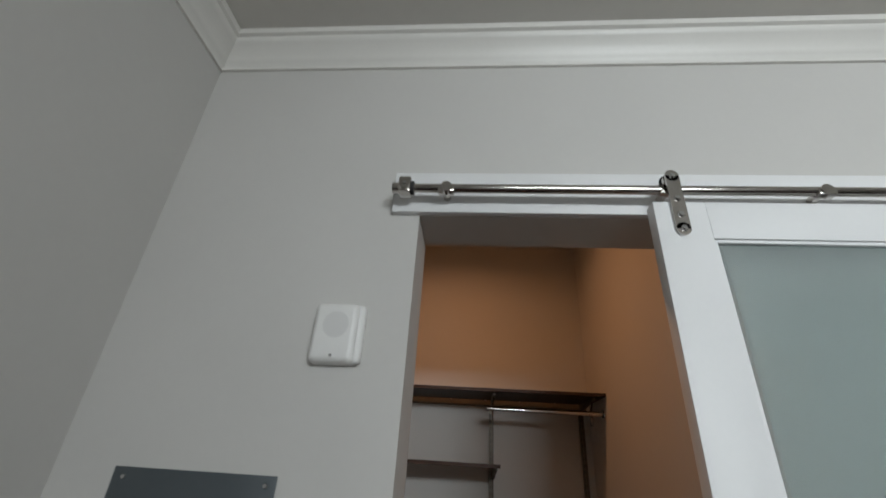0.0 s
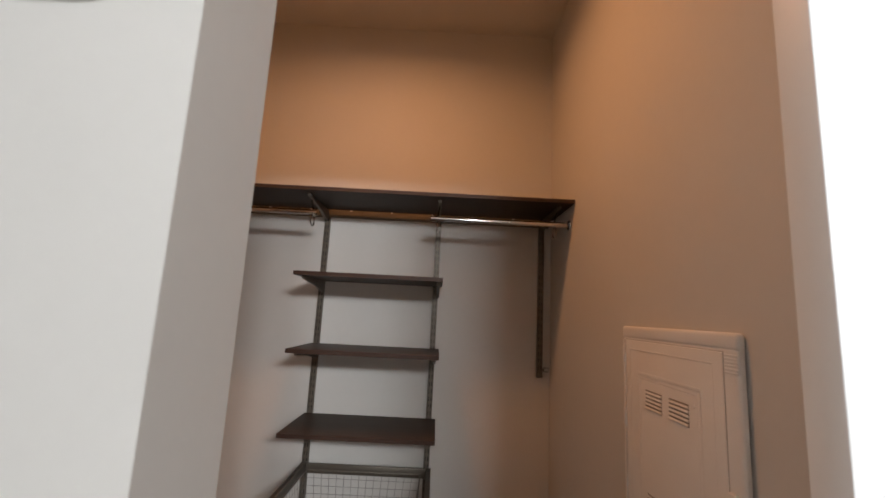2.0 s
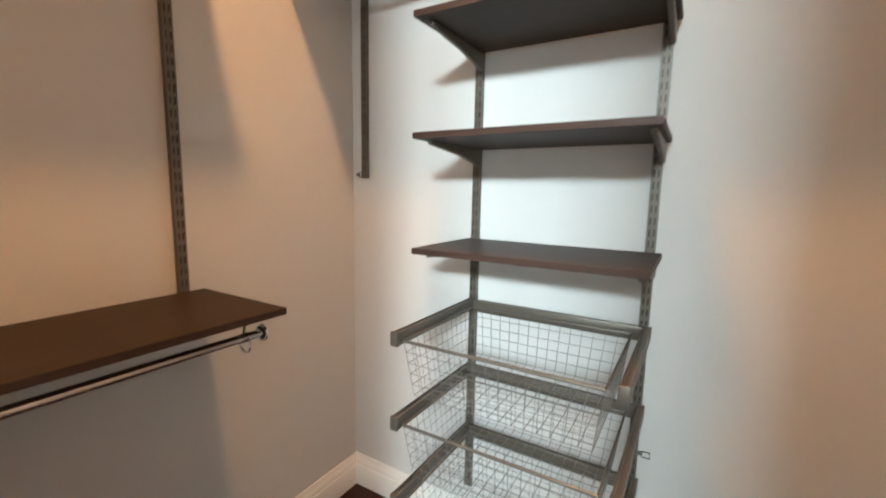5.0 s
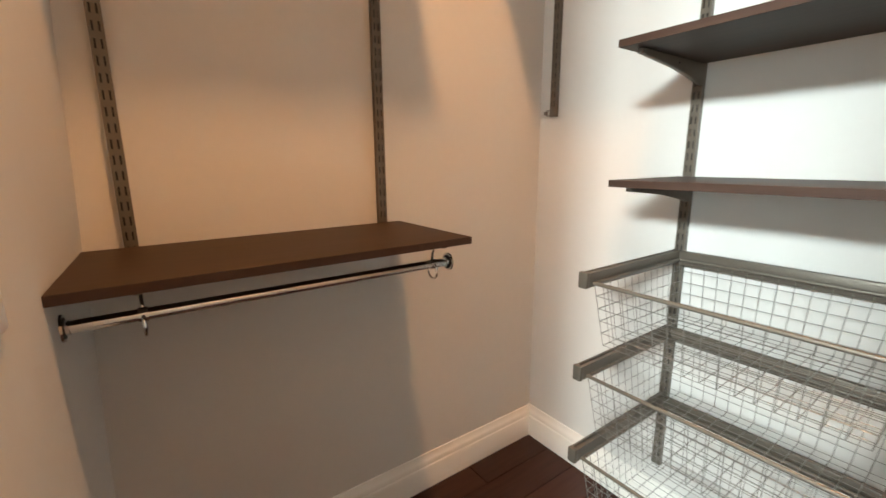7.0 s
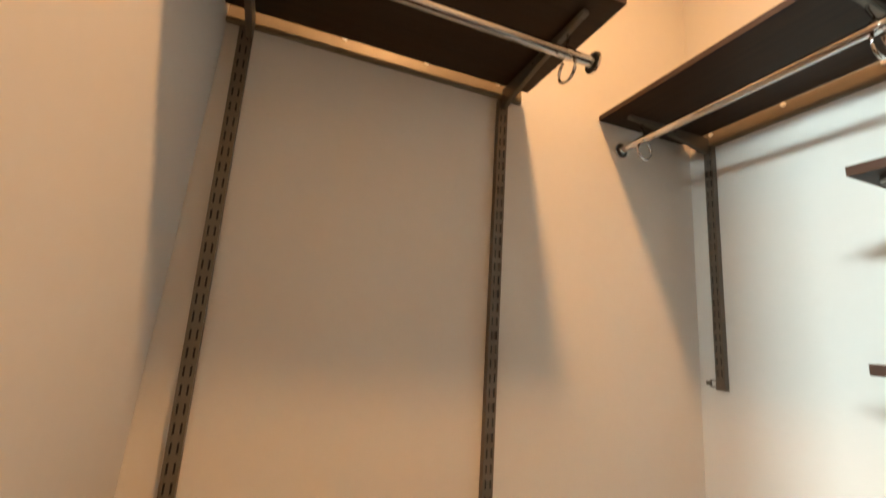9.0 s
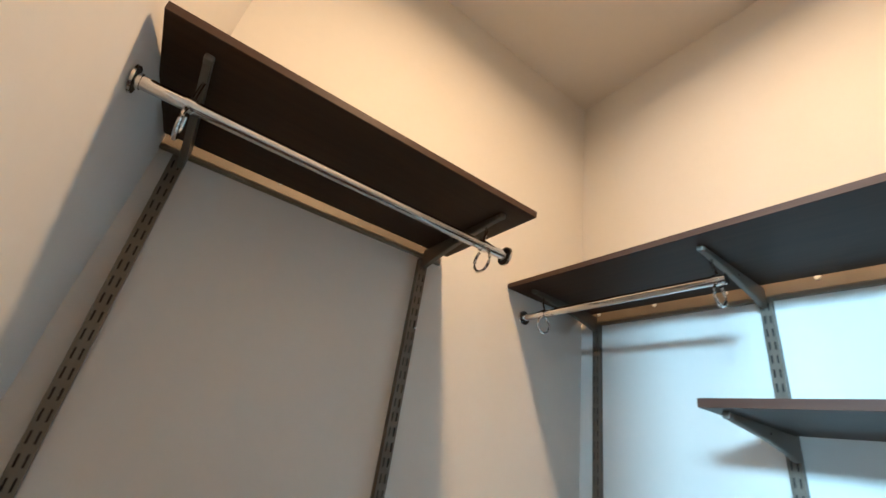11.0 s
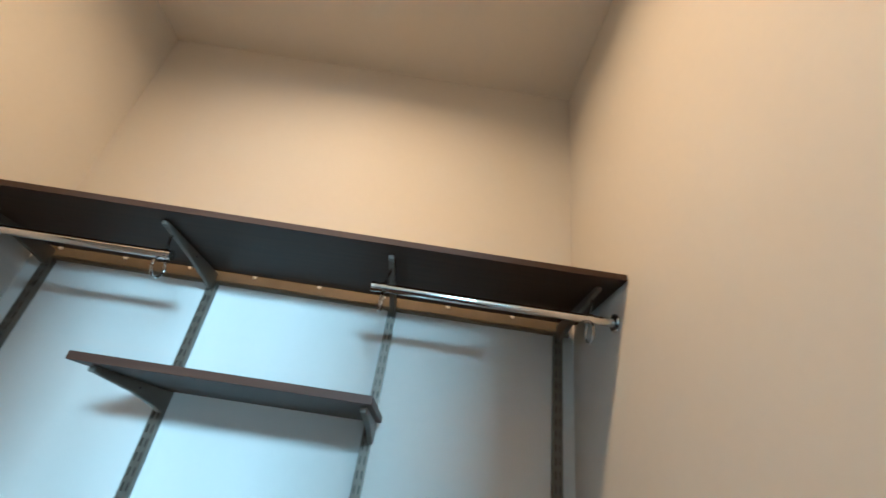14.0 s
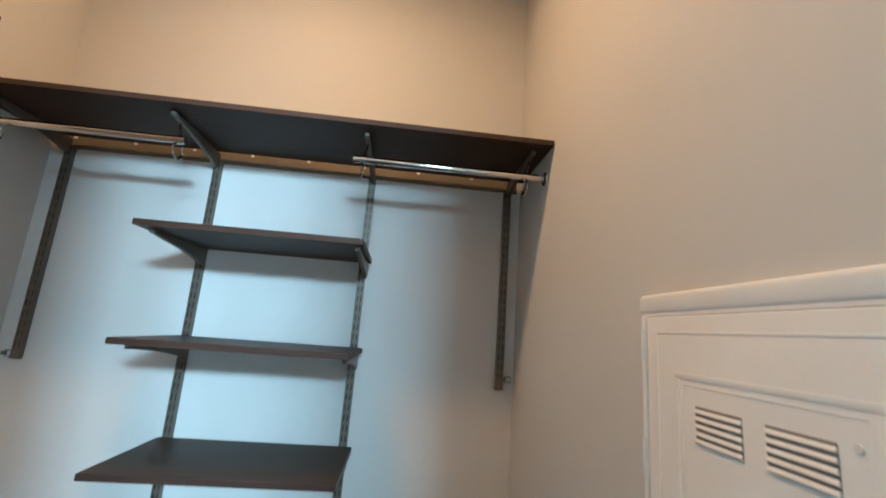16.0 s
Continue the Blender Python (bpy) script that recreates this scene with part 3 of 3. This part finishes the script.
# ---------------------------------------------------------------- light switch inside the closet
sw = thing("light_switch", "white two-gang rocker light switch on the wall beside the doorway", "light switch", (0.060, YI + splay(0.060, 1.066), 1.066), turn=-1.9)
part("plate", boxes(((-0.058, 0.0005, -0.060), (0.058, 0.0075, 0.060)), bevel=0.003), PLASTIC, sw)
for s in (-1, 1):
    rock = boxes(((s * 0.023 - 0.0165, 0.006, -0.033), (s * 0.023 + 0.0165, 0.0125, 0.033)), bevel=0.002)
    for v in rock.verts:
        v.co.y += 0.0035 * v.co.z / 0.033 if v.co.y > 0.01 else 0
    part("rocker", rock, PLASTIC, sw)
    for z in (-0.048, 0.048):
        part("screw", cylinder(bmesh.new(), (s * 0.023, 0.007, z), (s * 0.023, 0.0088, z), 0.003, 10), PLASTIC, sw)

# ---------------------------------------------------------------- ceiling downlight
dl = thing("downlight", "white recessed ceiling downlight, lit warm", "ceiling light", (*LAMP_AT, CEIL))
bm = bmesh.new()
ring = [(0.070, -0.0005), (0.095, -0.0005), (0.095, -0.004), (0.088, -0.008), (0.072, -0.009)]
loops = [[bm.verts.new((r * math.cos(a), r * math.sin(a), z)) for r, z in ring] for a in [2 * math.pi * k / 40 for k in range(40)]]
for k in range(40):
    for j in range(5):
        bm.faces.new((loops[k][j], loops[k][(j + 1) % 5], loops[(k + 1) % 40][(j + 1) % 5], loops[(k + 1) % 40][j]))
part("trim_ring", bm, TRIM, dl)
part("lens", cylinder(bmesh.new(), (0, 0, -0.0005), (0, 0, -0.004), 0.0705, 40), GLOW, dl)

# ---------------------------------------------------------------- the room side: header board, rail and sliding door
setting("trim_header_board", boxes(((0.222, YO - 0.020, 2.338), (2.35, YO - 0.0005, 2.471)), bevel=0.002), DOOR_PAINT, "white painted header board behind the door rail", "header board")
RY, RZ = YO - 0.066, 2.384
rail = thing("door_rail", "polished nickel sliding door rail on standoffs", "door rail", (0.235, RY, RZ))
part("bar", cylinder(bmesh.new(), (0, 0, 0), (2.10, 0, 0), 0.0125, 28), NICKEL, rail)
for x in (0.140, 0.711, 1.090, 1.66):
    bm = cylinder(bmesh.new(), (x, 0.0, 0.0), (x, 0.0455, 0.0), 0.011, 20)
    cylinder(bm, (x, -0.0165, -0.003), (x, 0.004, -0.003), 0.0155, 24)
    part("standoff", bm, NICKEL, rail)
    part("collar", boxes(((x - 0.022, -0.015, -0.0165), (x + 0.022, 0.012, -0.004)), bevel=0.003), NICKEL, rail)
for x in (0.028, 2.06):
    stop = part("end_stop", boxes(((x - 0.017, -0.020, -0.022), (x + 0.017, 0.020, 0.026)), bevel=0.004), NICKEL, rail)
    part("set_screw", cylinder(bmesh.new(), (x, -0.019, 0.004), (x, -0.023, 0.004), 0.005, 12), CHROME, stop)
    part("bumper", cylinder(bmesh.new(), (x + (0.017 if x < 1 else -0.017), 0, 0), (x + (0.024 if x < 1 else -0.024), 0, 0), 0.019, 20), BLACK, stop)
    part("end_knob", cylinder(bmesh.new(), (x - (0.017 if x < 1 else -0.017), 0, 0), (x - (0.034 if x < 1 else -0.034), 0, 0), 0.015, 20), NICKEL, stop)

DY0, DY1 = YO - 0.087, YO - 0.047
DT, DB, DW, ST = 2.335, 0.012, 0.935, 0.125
door = thing("door_1", "white framed sliding barn door with frosted glass, part open", "sliding door", (DOOR_X, DY0, DB), "", "structure")
h, th = DT - DB, DY1 - DY0
part("stile", boxes(((0, 0, 0), (ST, th, h)), bevel=0.002), DOOR_PAINT, door)
part("stile", boxes(((DW - ST, 0, 0), (DW, th, h)), bevel=0.002), DOOR_PAINT, door)
part("top_rail", boxes(((ST, 0.0006, h - 0.102), (DW - ST, th - 0.0006, h)), bevel=0.002), DOOR_PAINT, door)
part("bottom_rail", boxes(((ST, 0.0006, 0), (DW - ST, th - 0.0006, 0.19)), bevel=0.002), DOOR_PAINT, door)
bead = 0.009
part("glazing_bead", boxes(((ST, 0.006, 0.19), (ST + bead, 0.016, h - 0.102)), ((DW - ST - bead, 0.006, 0.19), (DW - ST, 0.016, h - 0.102)),
                           ((ST + bead, 0.006, 0.19), (DW - ST - bead, 0.016, 0.19 + bead)), ((ST + bead, 0.006, h - 0.102 - bead), (DW - ST - bead, 0.016, h - 0.102)), bevel=0.002), DOOR_PAINT, door)
part("glass", boxes(((ST, 0.016, 0.19), (DW - ST, 0.022, h - 0.102))), FROSTED, door, "frosted blue-grey glass")
for hx in (0.058, 0.872):
    bm = boxes(((hx - 0.017, -0.007, h - 0.080), (hx + 0.017, -0.0005, h + 0.076)))
    cylinder(bm, (hx, -0.007, h - 0.080), (hx, -0.0005, h - 0.080), 0.017, 28)
    cylinder(bm, (hx, -0.007, h + 0.076), (hx, -0.0005, h + 0.076), 0.017, 28)
    hang = part("hanger", bm, NICKEL, door, "polished nickel strap hanger")
    for z in (h - 0.080, h - 0.040, h + 0.006, h + 0.074):
        bm = cylinder(bmesh.new(), (hx, -0.007, z), (hx, -0.0105, z), 0.0085, 20, 0.007)
        cylinder(bm, (hx, -0.0105, z), (hx, -0.0125, z), 0.005, 6)
        part("bolt", bm, CHROME, hang, "bright bolt head")
    wheel = cylinder(bmesh.new(), (hx, 0.002, h + 0.071), (hx, 0.036, h + 0.071), 0.019, 32)
    part("wheel", wheel, NICKEL, hang)
    part("tyre", tube(bmesh.new(), [(hx + 0.019 * math.cos(a), 0.019, h + 0.071 + 0.019 * math.sin(a)) for a in [2 * math.pi * k / 28 for k in range(28)]], 0.004, 8, True), BLACK, hang)

# ---------------------------------------------------------------- things on the room side of the wall
horn = thing("alarm_speaker", "white plastic wall alarm speaker with a slotted round grille", "alarm speaker", (0.127, YO, 1.988))
bm = boxes(((-0.060, -0.0385, -0.072), (0.055, -0.0005, 0.074)))
for v in bm.verts:
    if v.co.y < -0.02:
        v.co.x *= 0.92
        v.co.z *= 0.97
bmesh.ops.bevel(bm, geom=[e for e in bm.edges if e.verts[0].co.y < -0.02 or e.verts[1].co.y < -0.02], offset=0.014, segments=6, affect="EDGES", profile=0.5)
part("cover", bm, PLASTIC, horn, "", 60)
part("base", boxes(((-0.0590, -0.027, -0.0712), (0.0660, -0.0004, 0.0730)), bevel=0.012, seg=5), PLASTIC, horn, "", 60)
# slots drawn as small grey blocks, their shade put into the colour
bm = bmesh.new()
for i in range(-11, 12):
    for k in range(-11, 12):
        gx, gz = (i * 0.5 + (k % 2) * 0.25) * 0.0066, k * 0.0030
        if gx * gx + gz * gz < 0.032 ** 2:
            box(bm, (gx - 0.0011, -0.03885, gz + 0.018 - 0.0007), (gx + 0.0011, -0.0370, gz + 0.018 + 0.0007))
tagged(part("grille", bm, SLOT, horn, "fine slots in a round field", 0), "", "", "", "stuff")
part("screw", cylinder(bmesh.new(), (0.0, -0.0375, -0.056), (0.0, -0.0405, -0.056), 0.0034, 14), CHROME, horn)

pan = thing("breaker_panel", "dark grey enamelled breaker panel cover screwed to the wall", "breaker panel", (-0.137, YO, 1.679))
part("cover_plate", boxes(((-0.185, -0.0045, -0.80), (0.185, -0.0005, 0.0)), bevel=0.0015), GREY_METAL, pan)
leaf2 = part("door_leaf", boxes(((-0.088, -0.0085, -0.70), (0.094, -0.0040, -0.066)), bevel=0.002), GREY_METAL, pan)
part("latch", boxes(((0.080, -0.0120, -0.166), (0.088, -0.008, -0.145)), bevel=0.002), CHROME, leaf2, "small bright latch")
part("frame_lip", tube(bmesh.new(), [(-0.092, -0.005, -0.062), (0.098, -0.005, -0.062), (0.098, -0.005, -0.704), (-0.092, -0.005, -0.704)], 0.0014, 6, True), GREY_METAL, pan)
for sx in (-0.158, 0.163):
    for sz in (-0.019, -0.78):
        bm = cylinder(bmesh.new(), (sx, -0.0043, sz), (sx, -0.0085, sz), 0.0062, 16, 0.0045)
        part("screw", bm, CHROME, pan, "bright screw head")

# ---------------------------------------------------------------- floors, board by board
floor = setting("floor", boxes(((XL - 0.02, YO - 0.0, -0.06), (XR + 0.02, YB + 0.02, -0.014)), ((ROOM_L - 0.02, ROOM_B - 0.02, -0.06), (ROOM_R + 0.02, YO - 0.0005, -0.014))),
                DARK_HOLE, "dark espresso wooden floor", "floor")
PW, gap = 0.127, 0.0012
boards = {}
col = 0
while XL + col * PW < ROOM_R:
    x = XL + col * PW
    y = YB if x < XR - 0.05 else YO
    run = 0.35 + 0.3 * ((col * 7) % 4)
    while y > ROOM_B + 0.02:
        ln = round(min(run, y - ROOM_B), 3)
        if ln not in boards:
            boards[ln] = mesh_of("floorboard", boxes(((gap, gap, -0.0135), (PW - gap, ln - gap, 0.0)), bevel=0.0012, seg=1), FLOOR)
        ob = new("floorboard", boards[ln])
        ob.parent = floor
        ob.location = (x, y - ln, 0)
        y -= ln
        run = (1.35, 1.05, 1.55)[(col + int(y * 3)) % 3]
    col += 1
